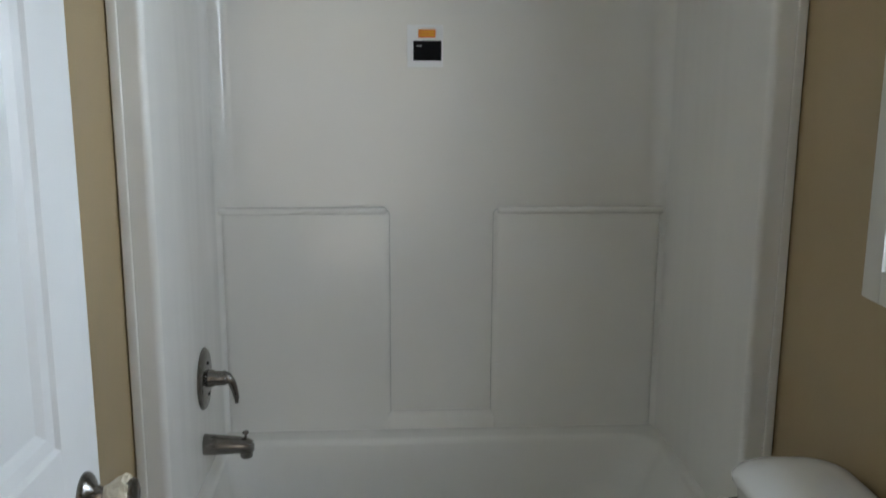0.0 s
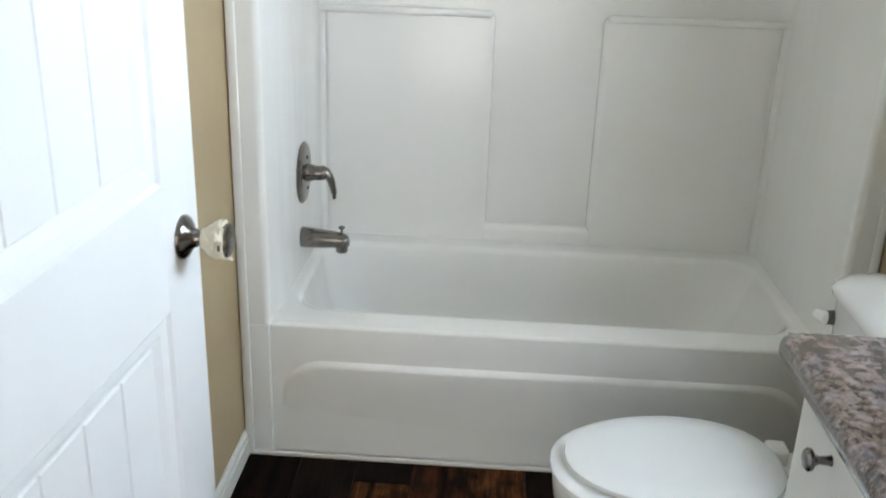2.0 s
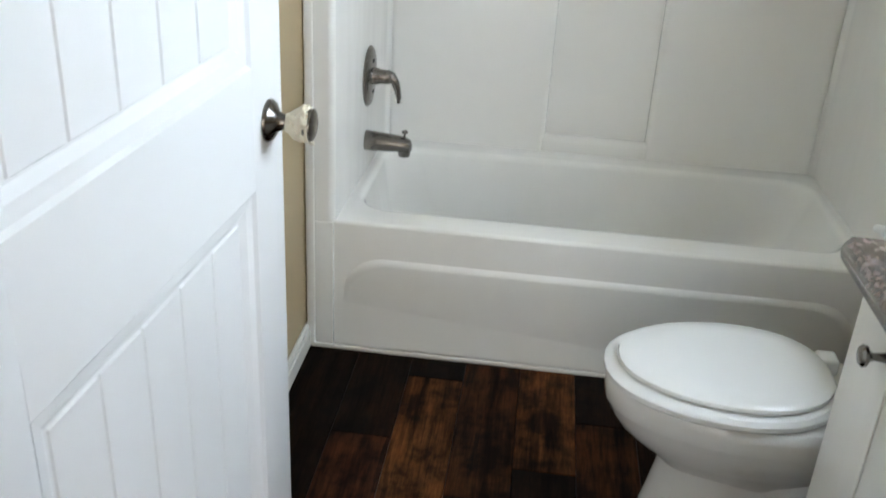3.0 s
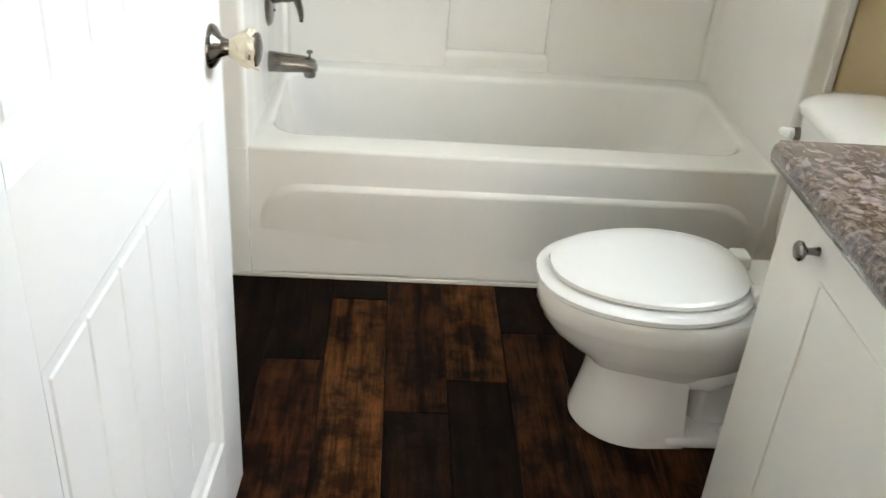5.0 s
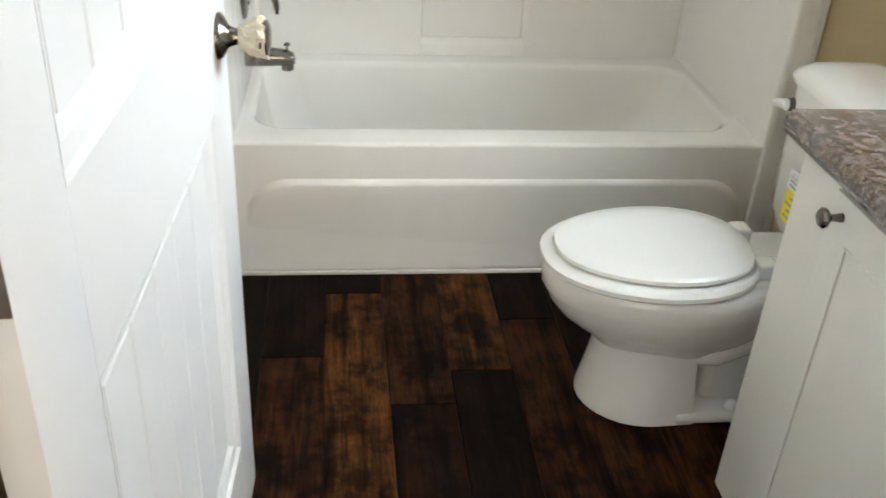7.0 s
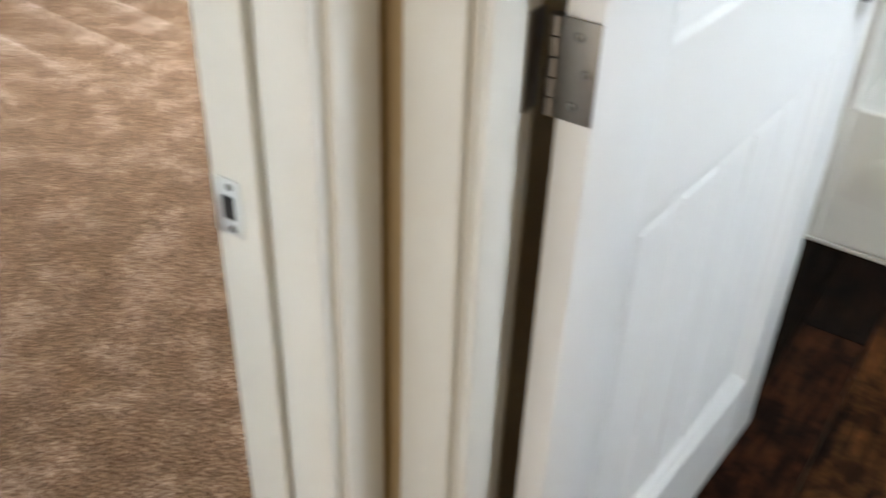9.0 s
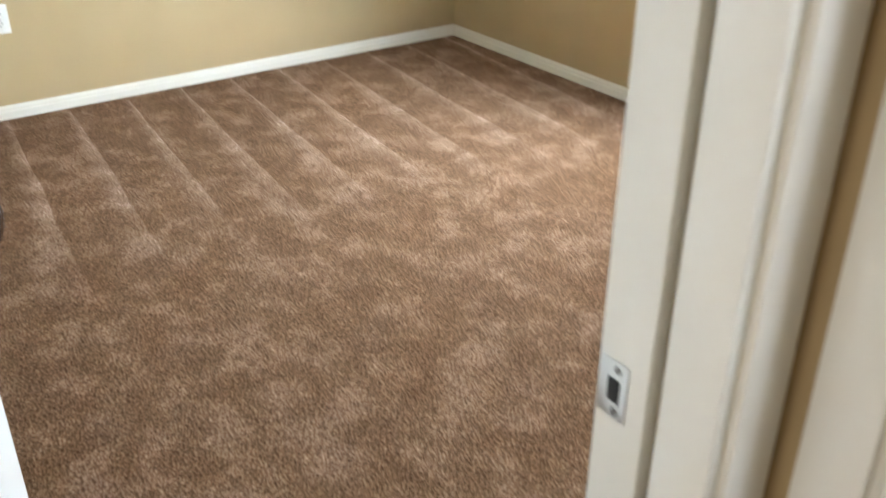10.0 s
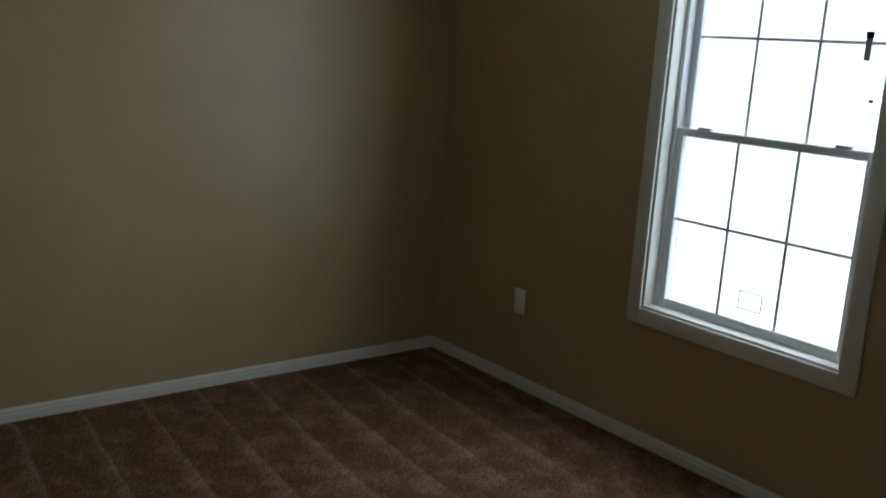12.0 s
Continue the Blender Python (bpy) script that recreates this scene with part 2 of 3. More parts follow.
def tube(points, radii, seg=12):
    rings = []
    for i, p in enumerate(points):
        p = Vector(p)
        d = Vector(points[min(i + 1, len(points) - 1)]) - Vector(points[max(i - 1, 0)])
        q = d.to_track_quat("Z", "Y").to_matrix()
        rings.append([tuple(p + q @ Vector((radii[i] * math.cos(2 * math.pi * k / seg), radii[i] * math.sin(2 * math.pi * k / seg), 0))) for k in range(seg)])
    return loft(rings)


# ---- plan ----
TOP = 2.36
BW, BE = 0.0, 1.558            # bathroom side walls
NORTH, NB = 0.755, 0.637       # outer wall's inner face in the bathroom, in the bedroom
SB, SH = -1.650, -1.740        # wall with the bathroom door: bathroom side, hall side
HW, HB = -0.035, -0.163        # wall with the bedroom door: hall side, bedroom side
HE, HS = 1.70, -4.40           # hall
WEST, BS = -3.771, -3.60       # bedroom
DX0, DX1 = 0.058, 0.935        # bathroom doorway
DY0, DY1 = -2.60, -1.822       # bedroom doorway
DH = 2.05
WX0, WX1, WZ0, WZ1 = -2.418, -1.550, 0.592, 2.065   # bedroom window opening
VY0, VY1, VZ0, VZ1 = -1.06, -0.445, 1.165, 1.98     # bathroom window opening
T = 0.15
HALL0, HALL1 = 0.01, 1.61      # unseen opening added at the hall's end for the fill lamp


def wall_with_hole(axis, a0, a1, b0, b1, h0, h1, z0, z1):
    """A wall along an axis from a0 to a1, thickness b0..b1, with an opening h0..h1, z0..z1."""
    bm = bmesh.new()
    for lo, hi, bot, top in ((a0, h0, 0, TOP), (h1, a1, 0, TOP), (h0, h1, z1, TOP), (h0, h1, 0, z0)):
        if hi - lo > 1e-4 and top - bot > 1e-4:
            if axis == "x":
                block(lo, hi, b0, b1, bot, top, bm=bm)
            else:
                block(b0, b1, lo, hi, bot, top, bm=bm)
    bmesh.ops.remove_doubles(bm, verts=bm.verts, dist=1e-5)
    return bm


structure("wall_north", wall_with_hole("x", WEST - T, HB, NB, NB + T, WX0, WX1, WZ0, WZ1), WALL, "tan painted outer wall with the bedroom window", "wall")
structure("wall_bathroom_north", block(HB, BE + T, NORTH, NORTH + T, 0, TOP), WALL, "tan painted outer wall behind the tub", "wall")
structure("wall_east", wall_with_hole("y", SB, NORTH, BE, BE + T, VY0, VY1, VZ0, VZ1), WALL, "tan painted bathroom wall behind toilet and vanity", "wall")
structure("wall_bathroom_door", wall_with_hole("x", HW, HE + 0.1, SH, SB, DX0 - 0.02, DX1 + 0.02, 0, DH + 0.02), WALL, "tan painted wall with the bathroom doorway", "wall")
structure("wall_bedroom_door", wall_with_hole("y", HS, SB, HB, HW, DY0 - 0.02, DY1 + 0.02, 0, DH + 0.02), WALL, "tan painted wall with the bedroom doorway", "wall")
structure("wall_between", block(HB, BW, SB, NORTH, 0, TOP), WALL, "tan painted wall between bedroom and bathroom", "wall")
structure("wall_west", block(WEST - T, WEST, BS - T, NB, 0, TOP), WALL, "tan painted bedroom side wall with an outlet", "wall")
structure("wall_bedroom_south", block(WEST, HB, BS - T, BS, 0, TOP), WALL, "tan painted bedroom wall behind the door", "wall")
structure("wall_hall_east", block(HE, HE + 0.1, HS, SH, 0, TOP), WALL, "tan painted plain hall wall", "wall")
# unseen end wall; its opening is added to let the hall's fill in
structure("wall_hall_south", wall_with_hole("x", HB, HE + 0.1, HS - T, HS, HALL0, HALL1, 0.12, 2.2), WALL, "tan painted hall end wall, unseen, with an added opening for light", "wall")
structure("ceiling", block(WEST - T, HE + 0.1, HS - T, NORTH + T, TOP, TOP + 0.08), CEIL, "white textured ceiling", "ceiling")
structure("ground", block(-400, 400, -400, 400, -0.75, -0.7), OUTSIDE, "pale bare ground outside the house", "ground")
structure("floor_slab", block(WEST - T, HE + 0.1, HS - T, NORTH + T, -0.12, -0.012), DARK, "dark underlayment below the floor coverings", "floor")
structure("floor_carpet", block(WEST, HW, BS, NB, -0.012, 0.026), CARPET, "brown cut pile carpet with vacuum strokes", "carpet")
structure("floor_hall", block(HW, HE, HS, SH, -0.012, 0.012), CARPET, "brown cut pile hall carpet", "carpet")


def moulding(axis, a0, a1, face, out, z0=0.020, h=0.063, d=0.012, name="baseboard", lab="white painted baseboard with a stepped top edge"):
    """A stepped board along a wall; out is +1 or -1, the way it faces."""
    prof = [(0, 0), (d, 0), (d, h * 0.62), (d * 0.72, h * 0.66), (d * 0.72, h * 0.84), (d * 0.4, h * 0.92), (d * 0.3, h), (0, h)]
    rings = []
    for a in (a0, a1):
        rings.append([((a, face + out * u, z0 + v) if axis == "x" else (face + out * u, a, z0 + v)) for u, v in prof])
    return tagged(finish(name, loft(rings), TRIM), lab, "baseboard", "", "structure")


moulding("y", BS, NB, WEST, 1)
moulding("x", WEST + 0.012, HB, NB, -1)
moulding("y", DY1 + 0.061, NB - 0.012, HB, -1)
moulding("y", SB + 0.012, -0.014, BW, 1, 0.001, 0.075)
moulding("y", -0.80, -0.014, BE, -1, 0.001, 0.075)
moulding("x", WEST + 0.012, HB, BS, 1)


# ---- doorways ----
def jambs_x():
    """Lining, stops and casing of the bathroom doorway, in a wall that runs along x."""
    o = thing("door_frame_bathroom", "white painted bathroom door frame with stop and casing", "door frame", kind="structure")
    for x0, x1 in ((DX0 - 0.019, DX0), (DX1, DX1 + 0.019)):
        part("jamb", block(x0, x1, SH - 0.002, SB + 0.002, 0, DH, 0.002), TRIM, o)
    part("head_jamb", block(DX0 - 0.019, DX1 + 0.019, SH - 0.002, SB + 0.002, DH, DH + 0.019, 0.002), TRIM, o)
    for x0, x1 in ((DX0, DX0 + 0.011), (DX1 - 0.011, DX1)):
        part("stop", block(x0, x1, SH - 0.0024, SB - 0.042, 0, DH - 0.001, 0.003), TRIM, o)
    part("stop", block(DX0 + 0.012, DX1 - 0.012, SH - 0.0024, SB - 0.042, DH - 0.012, DH - 0.001, 0.003), TRIM, o)
    for y0, y1 in ((SH - 0.013, SH - 0.0005), (SB + 0.0005, SB + 0.013)):
        part("casing", block(DX0 - 0.066, DX0 - 0.006, y0, y1, 0, DH + 0.06, 0.004), TRIM, o)
        part("casing", block(DX1 + 0.006, DX1 + 0.068, y0, y1, 0, DH + 0.06, 0.004), TRIM, o)
        part("casing", block(DX0 - 0.0055, DX1 + 0.0055, y0, y1, DH + 0.006, DH + 0.06, 0.004), TRIM, o)
    return o


def jambs_y():
    o = thing("door_frame_bedroom", "white painted bedroom door frame with a strike plate", "door frame", kind="structure")
    for y0, y1 in ((DY0 - 0.019, DY0), (DY1, DY1 + 0.019)):
        part("jamb", block(HB - 0.003, HB + 0.053, y0, y1, 0, DH, 0.003), TRIM, o)
        part("jamb", block(HB + 0.066, HW + 0.003, y0, y1, 0, DH, 0.003), TRIM, o)
    part("head_jamb", block(HB - 0.003, HW + 0.003, DY0 - 0.019, DY1 + 0.019, DH, DH + 0.019, 0.002), TRIM, o)
    for y0, y1 in ((DY0, DY0 + 0.011), (DY1 - 0.011, DY1)):
        part("stop", block(HB + 0.076, HW + 0.0034, y0, y1, 0, DH - 0.001, 0.003), TRIM, o)
    part("stop", block(HB + 0.076, HW + 0.0034, DY0 + 0.012, DY1 - 0.012, DH - 0.012, DH - 0.001, 0.003), TRIM, o)
    for x0, x1 in ((HW + 0.0005, HW + 0.012), (HB - 0.012, HB - 0.0005)):
        part("casing", block(x0, x1, DY1 + 0.006, DY1 + 0.064, 0, DH + 0.06, 0.004), TRIM, o)
        part("casing", block(x0, x1, DY0 - 0.060, DY0 - 0.006, 0, DH + 0.06, 0.004), TRIM, o)
        part("casing", block(x0, x1, DY0 - 0.0055, DY1 + 0.0055, DH + 0.006, DH + 0.06, 0.004), TRIM, o)
    sx = HB + 0.022
    plate = part("strike_plate", block(sx - 0.024, sx + 0.010, DY1 - 0.0022, DY1 - 0.0002, 0.888, 0.948, 0.0008), STRIKE, o, "nickel strike plate with a dark latch hole")
    part("latch_hole", block(sx - 0.012, sx + 0.002, DY1 - 0.0032, DY1 - 0.0021, 0.906, 0.930, 0.0004), DARK, plate)
    for z in (0.896, 0.940):
        part("screw", turned([(DY1 - 0.0036, 0.0005), (DY1 - 0.0034, 0.0035), (DY1 - 0.002, 0.004)], "y", 10, (sx - 0.002, 0, z)), HINGE, plate)
    return o


jambs_x()
jambs_y()


# ---- panelled doors ----
def knob(parent, x, y, z, wrapped):
    """A round door knob that points along +x from the face at x."""
    rose = part("rose", turned([(x, 0.034), (x + 0.003, 0.034), (x + 0.008, 0.030), (x + 0.016, 0.016), (x + 0.026, 0.012), (x + 0.040, 0.0115)], "x", 28, (0, y, z)), NICKEL, parent, "nickel rose")
    part("knob", turned([(x + 0.036, 0.012), (x + 0.042, 0.020), (x + 0.052, 0.0255), (x + 0.064, 0.027), (x + 0.072, 0.025), (x + 0.075, 0.018), (x + 0.0755, 0.001)], "x", 28, (0, y, z)), NICKEL, parent)
    if wrapped:
        b = turned([(x + 0.030, 0.016), (x + 0.036, 0.020), (x + 0.043, 0.026), (x + 0.050, 0.030), (x + 0.057, 0.031), (x + 0.064, 0.030), (x + 0.069, 0.029)], "x", 22, (0, y, z))
        for v in b.verts:
            n = noise.noise(v.co * 75)
            v.co += (v.co - Vector((v.co.x, y, z))) * (0.42 * n - 0.06) + Vector((0.006 * n, 0, 0))
        part("protective_wrap", b, TAPE, parent, "crumpled cream protective paper wrap", smooth=False)
    return rose


def panel_door(name, label, width, m, wrapped, both=False):
    """A two-panel door with plank-grooved panels. Local: hinge edge at y=0, latch edge at y=width, face at x=0, back at x=-0.035."""
    o = thing(name, label, "door", m, kind="structure")
    H, D = 2.025, 0.035
    p0, p1 = 0.132, width - 0.126
    lev = [(0.012, 0.21), (0.852, 1.043), (1.90, H)]
    for y0, y1 in ((0, p0), (p1, width)):
        part("stile", block(-D, 0, y0, y1, 0.012, H, 0.0015), DOORPAINT, o)
    for z0, z1 in lev:
        part("rail", block(-D + 0.0003, -0.0003, p0, p1, z0, z1), DOORPAINT, o)
    for z0, z1 in ((0.21, 0.852), (1.043, 1.90)):
        w, d = 0.040, 0.014
        b = bmesh.new()
        for sx, f in ((0.0, 1), (-D, -1)):
            outer = [(p0, z0), (p1, z0), (p1, z1), (p0, z1)]
            lip, mid, inner = ([(p0 + q, z0 + q), (p1 - q, z0 + q), (p1 - q, z1 - q), (p0 + q, z1 - q)] for q in (w * 0.14, w * 0.62, w))
            rings = [[b.verts.new((sx - f * dd, y, z)) for y, z in ring] for ring, dd in ((outer, 0.0), (lip, d * 0.42), (mid, d * 0.58), (inner, d * 1.25))]
            for r0, r1 in zip(rings, rings[1:]):
                for k in range(4):
                    b.faces.new((r0[k], r0[(k + 1) % 4], r1[(k + 1) % 4], r1[k]))
        part("panel_moulding", b, DOORPAINT, o, smooth=False)
        n = 5
        step = (p1 - p0 - 2 * w) / n
        core = part("panel_core", block(-D + d + 0.005, -d - 0.005, p0 + 0.001, p1 - 0.001, z0 + 0.001, z1 - 0.001), DOORPAINT, o)
        for k in range(n):
            y0 = p0 + w + k * step
            part("panel_plank", block(-D + d - 0.0005, -d + 0.0005, y0 + 0.0013, y0 + step - 0.0013, z0 + w, z1 - w, 0.0035, 1), DOORPAINT, o, smooth=False)
    knob(o, 0.0, width - 0.062, 0.945, wrapped)
    part("latch_plate", block(-0.03, -0.006, width - 0.0005, width + 0.0015, 0.90, 0.958, 0.0005), NICKEL, o)
    return o


BATH_DOOR = pose(0.118, -1.657, 0.0, 0, 0, -3.4)
panel_door("door_1", "white two-panel door with plank grooves, standing open", 0.866, BATH_DOOR, True)
BED_TURN = 62.0
panel_door("door_2", "white two-panel bedroom door standing ajar", 0.76, pose(-0.158, -2.588, 0.0, 0, 0, BED_TURN), False)


def hinge(z):
    """A butt hinge between the bathroom jamb and the open door."""
    o = thing("hinge", "satin nickel butt hinge on the bathroom door", "hinge", group="bathroom door hinges")
    px, py = 0.077, SB + 0.006
    part("jamb_leaf", block(DX0 - 0.0005, DX0 + 0.002, py - 0.026, py - 0.002, z - 0.0445, z + 0.0445, 0.0006), HINGE, o)
    leaf = part("door_leaf", block(px + 0.004, px + 0.041, -1.6600, -1.6582, z - 0.0445, z + 0.0445, 0.0006), HINGE, o)
    for k in range(5):
        a = z - 0.0445 + k * 0.0178
        part("knuckle", turned([(a + 0.0004, 0.0055), (a + 0.0008, 0.0062), (a + 0.0170, 0.0062), (a + 0.0174, 0.0055)], "z", 14, (px, py - 0.012, 0)), HINGE, o)
    for dx, dz in ((0.022, 0.03), (0.032, 0.0), (0.022, -0.03)):
        part("screw", turned([(-1.6618, 0.0008), (-1.6612, 0.0036), (-1.6598, 0.0042)], "y", 10, (px + dx, 0, z + dz)), NICKEL, leaf)


for hz in (0.24, 1.058, 1.80):
    hinge(hz)


# ---- windows ----
def stick(sash, x0, x1, z0, z1, y):
    """A clear sticker on the glass, of which only the outline shows."""
    bm = bmesh.new()
    w = 0.004
    for a, b, q, r in ((x0, x1, z0, z0 + w), (x0, x1, z1 - w, z1), (x0, x0 + w, z0 + w, z1 - w), (x1 - w, x1, z0 + w, z1 - w)):
        block(a, b, y - 0.0026, y - 0.0017, q, r, bm=bm)
    part("sticker", bm, BLACK, sash, "clear film sticker on the glass", smooth=False)


def marks(sash, a1, e0, y):
    """A hanging grey tag and a few printed lines on the upper glass."""
    tag = bmesh.new()
    block(a1 - 0.086, a1 - 0.063, y - 0.0100, y - 0.0085, e0 + 0.290, e0 + 0.366, 0.0006, 1, bm=tag)
    strip = part("tag", tag, GREY, sash, "grey hanging tag on the glass", smooth=False)
    part("clip", block(a1 - 0.088, a1 - 0.060, y - 0.0118, y - 0.0080, e0 + 0.362, e0 + 0.385, 0.002, 1), BLACK, strip, smooth=False)
    for k, (w, mat) in enumerate(((0.016, BLACK), (0.040, GREY), (0.034, GREY), (0.030, GREY))):
        part("bar", block(a1 - 0.050, a1 - 0.050 + w, y - 0.0026, y - 0.0017, e0 + 0.155 - 0.016 * k, e0 + (0.167 if k == 0 else 0.158) - 0.016 * k), mat, sash, smooth=False)


def double_hung(name, label, along, c0, c1, z0, z1, place):
    """A double-hung window with 3 x 2 grilles in each sash. Local x along the wall from c0 to c1, y outward, the room's wall face at y=0."""
    o = thing(name, label, "window", place, kind="structure")
    cw = 0.062
    for a, b, q, r in ((c0 - cw, c0 + 0.003, z0 - cw, z1 + cw), (c1 - 0.003, c1 + cw, z0 - cw, z1 + cw)):
        part("casing", block(a, b, -0.013, -0.0005, q, r, 0.003), TRIM, o)
    for q, r in ((z0 - cw, z0 + 0.003), (z1 - 0.003, z1 + cw)):
        part("casing", block(c0 + 0.0035, c1 - 0.0035, -0.013, -0.0005, q, r, 0.003), TRIM, o)
    d0, d1 = 0.0, 0.14
    part("window_sill", block(c0, c1, d0, d1, z0 - 0.001, z0 + 0.014, 0.002), TRIM, o)
    part("reveal", block(c0, c0 + 0.014, d0, d1, z0 + 0.0145, z1 - 0.0145, 0.002), TRIM, o)
    part("reveal", block(c1 - 0.014, c1, d0, d1, z0 + 0.0145, z1 - 0.0145, 0.002), TRIM, o)
    part("reveal", block(c0, c1, d0, d1, z1 - 0.014, z1 + 0.001, 0.002), TRIM, o)
    f0, f1, g0, g1 = c0 + 0.014, c1 - 0.014, z0 + 0.0145, z1 - 0.0145
    for a, b in ((f0, f0 + 0.018), (f1 - 0.018, f1)):
        part("track", block(a, b, 0.055, 0.135, g0, g1, 0.003), VINYLWIN, o)
    mid = (g0 + g1) / 2 - 0.022
    for low in (True, False):
        y0, y1 = (0.062, 0.090) if low else (0.096, 0.124)
        b0, b1 = (g0, mid + 0.018) if low else (mid - 0.018, g1)
        s0, s1, w = f0 + 0.0185, f1 - 0.0185, 0.030
        sash = thing("sash", "", "", None)
        sash.parent = o
        for a, b in ((s0, s0 + w), (s1 - w, s1)):
            part("stile", block(a, b, y0, y1, b0, b1, 0.003), VINYLWIN, sash)
        for q, r in ((b0, b0 + w + 0.006), (b1 - w, b1)):
            part("rail", block(s0 + w, s1 - w, y0 + 0.001, y1 - 0.001, q, r, 0.003), VINYLWIN, sash)
        a0, a1, e0, e1 = s0 + w, s1 - w, b0 + w + 0.006, b1 - w
        ym = (y0 + y1) / 2
        pane = part("pane", block(a0, a1, ym - 0.0015, ym + 0.0015, e0, e1), GLASS, sash, smooth=False)
        pane.visible_shadow = False
        for k in (1, 2):
            x = a0 + (a1 - a0) * k / 3
            part("grille", block(x - 0.006, x + 0.006, ym - 0.007, ym - 0.002, e0, e1, 0.001), VINYLWIN, sash)
        zz = (e0 + e1) / 2
        part("grille", block(a0, a1, ym - 0.0078, ym - 0.0022, zz - 0.006, zz + 0.006, 0.001), VINYLWIN, sash)
        if low:
            for x in (s0 + 0.12, s1 - 0.12):
                part("sash_lock", block(x - 0.03, x + 0.03, y0 + 0.004, y1 - 0.004, b1, b1 + 0.012, 0.004), VINYLWIN, sash)
            stick(sash, a0 + 0.33, a0 + 0.43, e0 + 0.045, e0 + 0.115, ym)
        else:
            marks(sash, a1, e0, ym)
    return o


double_hung("window_1", "white double-hung bedroom window with grilles", "x", WX0, WX1, WZ0, WZ1, pose(0, NB, 0))
double_hung("window_2", "white double-hung bathroom window above the toilet", "x", -VY1, -VY0, VZ0, VZ1, pose(BE, 0, 0, 0, 0, -90))


# ---- outlets ----
def outlet(m, label, blank=False):
    o = thing("wall_outlet", label, "outlet", m, group="bedroom wall plates")
    plate = part("plate", block(-0.036, 0.036, -0.006, 0.0, -0.058, 0.058, 0.003), PLASTIC, o)
    if blank:
        part("insert", block(-0.017, 0.017, -0.0075, -0.0055, -0.034, 0.034, 0.001), PLASTIC, o)
        return
    for z in (0.02, -0.02):
        face = part("receptacle", turned([(-0.0078, 0.0005), (-0.0078, 0.0155), (-0.0055, 0.017)], "y", 20, (0, 0, z)), PLASTIC, o)
        for x in (-0.006, 0.006):
            part("slot", block(x - 0.0012, x + 0.0012, -0.0084, -0.0077, z + 0.001, z + 0.009), DARK, face, smooth=False)
        part("slot", block(-0.002, 0.002, -0.0084, -0.0077, z - 0.009, z - 0.005), DARK, face, smooth=False)
    part("screw", turned([(-0.0075, 0.0004), (-0.0072, 0.003), (-0.0055, 0.0035)], "y", 10), NICKEL, o)


outlet(pose(WEST, -1.624, 0.438, 0, 0, 90), "white duplex outlet on the long bedroom wall")
outlet(pose(-3.126, NB, 0.438), "white wall plate beneath beside the bedroom window", True)


# ---- tub and shower unit ----
TUB = thing("tub_shower_unit", "glossy white fibreglass bathtub with moulded shower surround", "bathtub")
L0, R0, BK = 0.079, 1.479, 0.715
RIM = 0.388
# tub body: apron, rim and basin in one skin
rings = [round_rect(BW + 0.002, BE - 0.002, 0.0, 0.745, 0.002, 0.006)]
rings.append(round_rect(BW + 0.002, BE - 0.002, 0.0, 0.745, RIM - 0.011, 0.006))
for k in range(1, 5):
    a = radians(90 * k / 4)
    i = 0.011 * (1 - math.cos(a))
    rings.append(round_rect(BW + 0.002 + i, BE - 0.002 - i, i, 0.745 - i, RIM - 0.011 + 0.011 * math.sin(a), 0.008 + i))
rings.append(round_rect(0.10, 1.455, 0.088, 0.625, RIM, 0.10))
for k in range(1, 5):
    a = radians(90 * k / 4)
    i = 0.02 * math.sin(a)
    rings.append(round_rect(0.10 + i, 1.455 - i, 0.088 + i, 0.625 - i, RIM - 0.02 * (1 - math.cos(a)), 0.10))
rings.append(round_rect(0.14, 1.38, 0.125, 0.60, 0.25, 0.11))
rings.append(round_rect(0.19, 1.30, 0.155, 0.575, 0.12, 0.11))
rings.append(round_rect(0.24, 1.24, 0.19, 0.54, 0.085, 0.10))
part("tub", loft(rings), FIBRE, TUB)
# raised apron panel with swept shoulders
prof = [(0.085, 0.006), (0.096, 0.15)]
for k in range(9):
    a = radians(180 - 90 * k / 8)
    prof.append((0.220 + 0.115 * math.cos(a), 0.165 + 0.115 * math.sin(a)))
prof += [(BE - x, z) for x, z in reversed(prof)]


def inset(p, d):
    cx = 0.79
    return [(x + (d if x < cx else -d) * min(1, abs(x - cx) / 0.6), max(0.004, z - d)) for x, z in p]


rings = []
for y, d in ((0.004, -0.010), (-0.002, -0.004), (-0.007, 0.001), (-0.010, 0.006), (-0.011, 0.012)):
    rings.append([(x, 0.003 + (y - 0.003) * (0.12 + 0.88 * min(1, max(0, (z - 0.13) / 0.12)) if min(x, BE - x) < 0.21 else 1), z) for x, z in inset(prof, d)])
part("apron_panel", loft(rings, cap0=False), FIBRE, TUB)
# surround: one extruded shell with rounded inner corners and a front flange
inner = [(BW + 0.002, -0.012), (L0 - 0.018, -0.012)]
inner += [(L0 - 0.018 + 0.018 * math.sin(radians(a)), 0.006 - 0.018 * math.cos(radians(a))) for a in (22, 45, 67, 90)]
inner += [(L0 + 0.008, 0.40)]
c = 0.055
inner += [(L0 + 0.012 + c - c * math.cos(radians(a)), BK - c + c * math.sin(radians(a))) for a in range(0, 91, 15)]
half = inner[:]
inner += [(BE - x, y) for x, y in reversed(half)]
shell = inner + [(BE - 0.002, 0.752), (BW + 0.002, 0.752)]
part("surround", extrude_xy(shell, RIM - 0.002, 2.08), FIBRE, TUB)
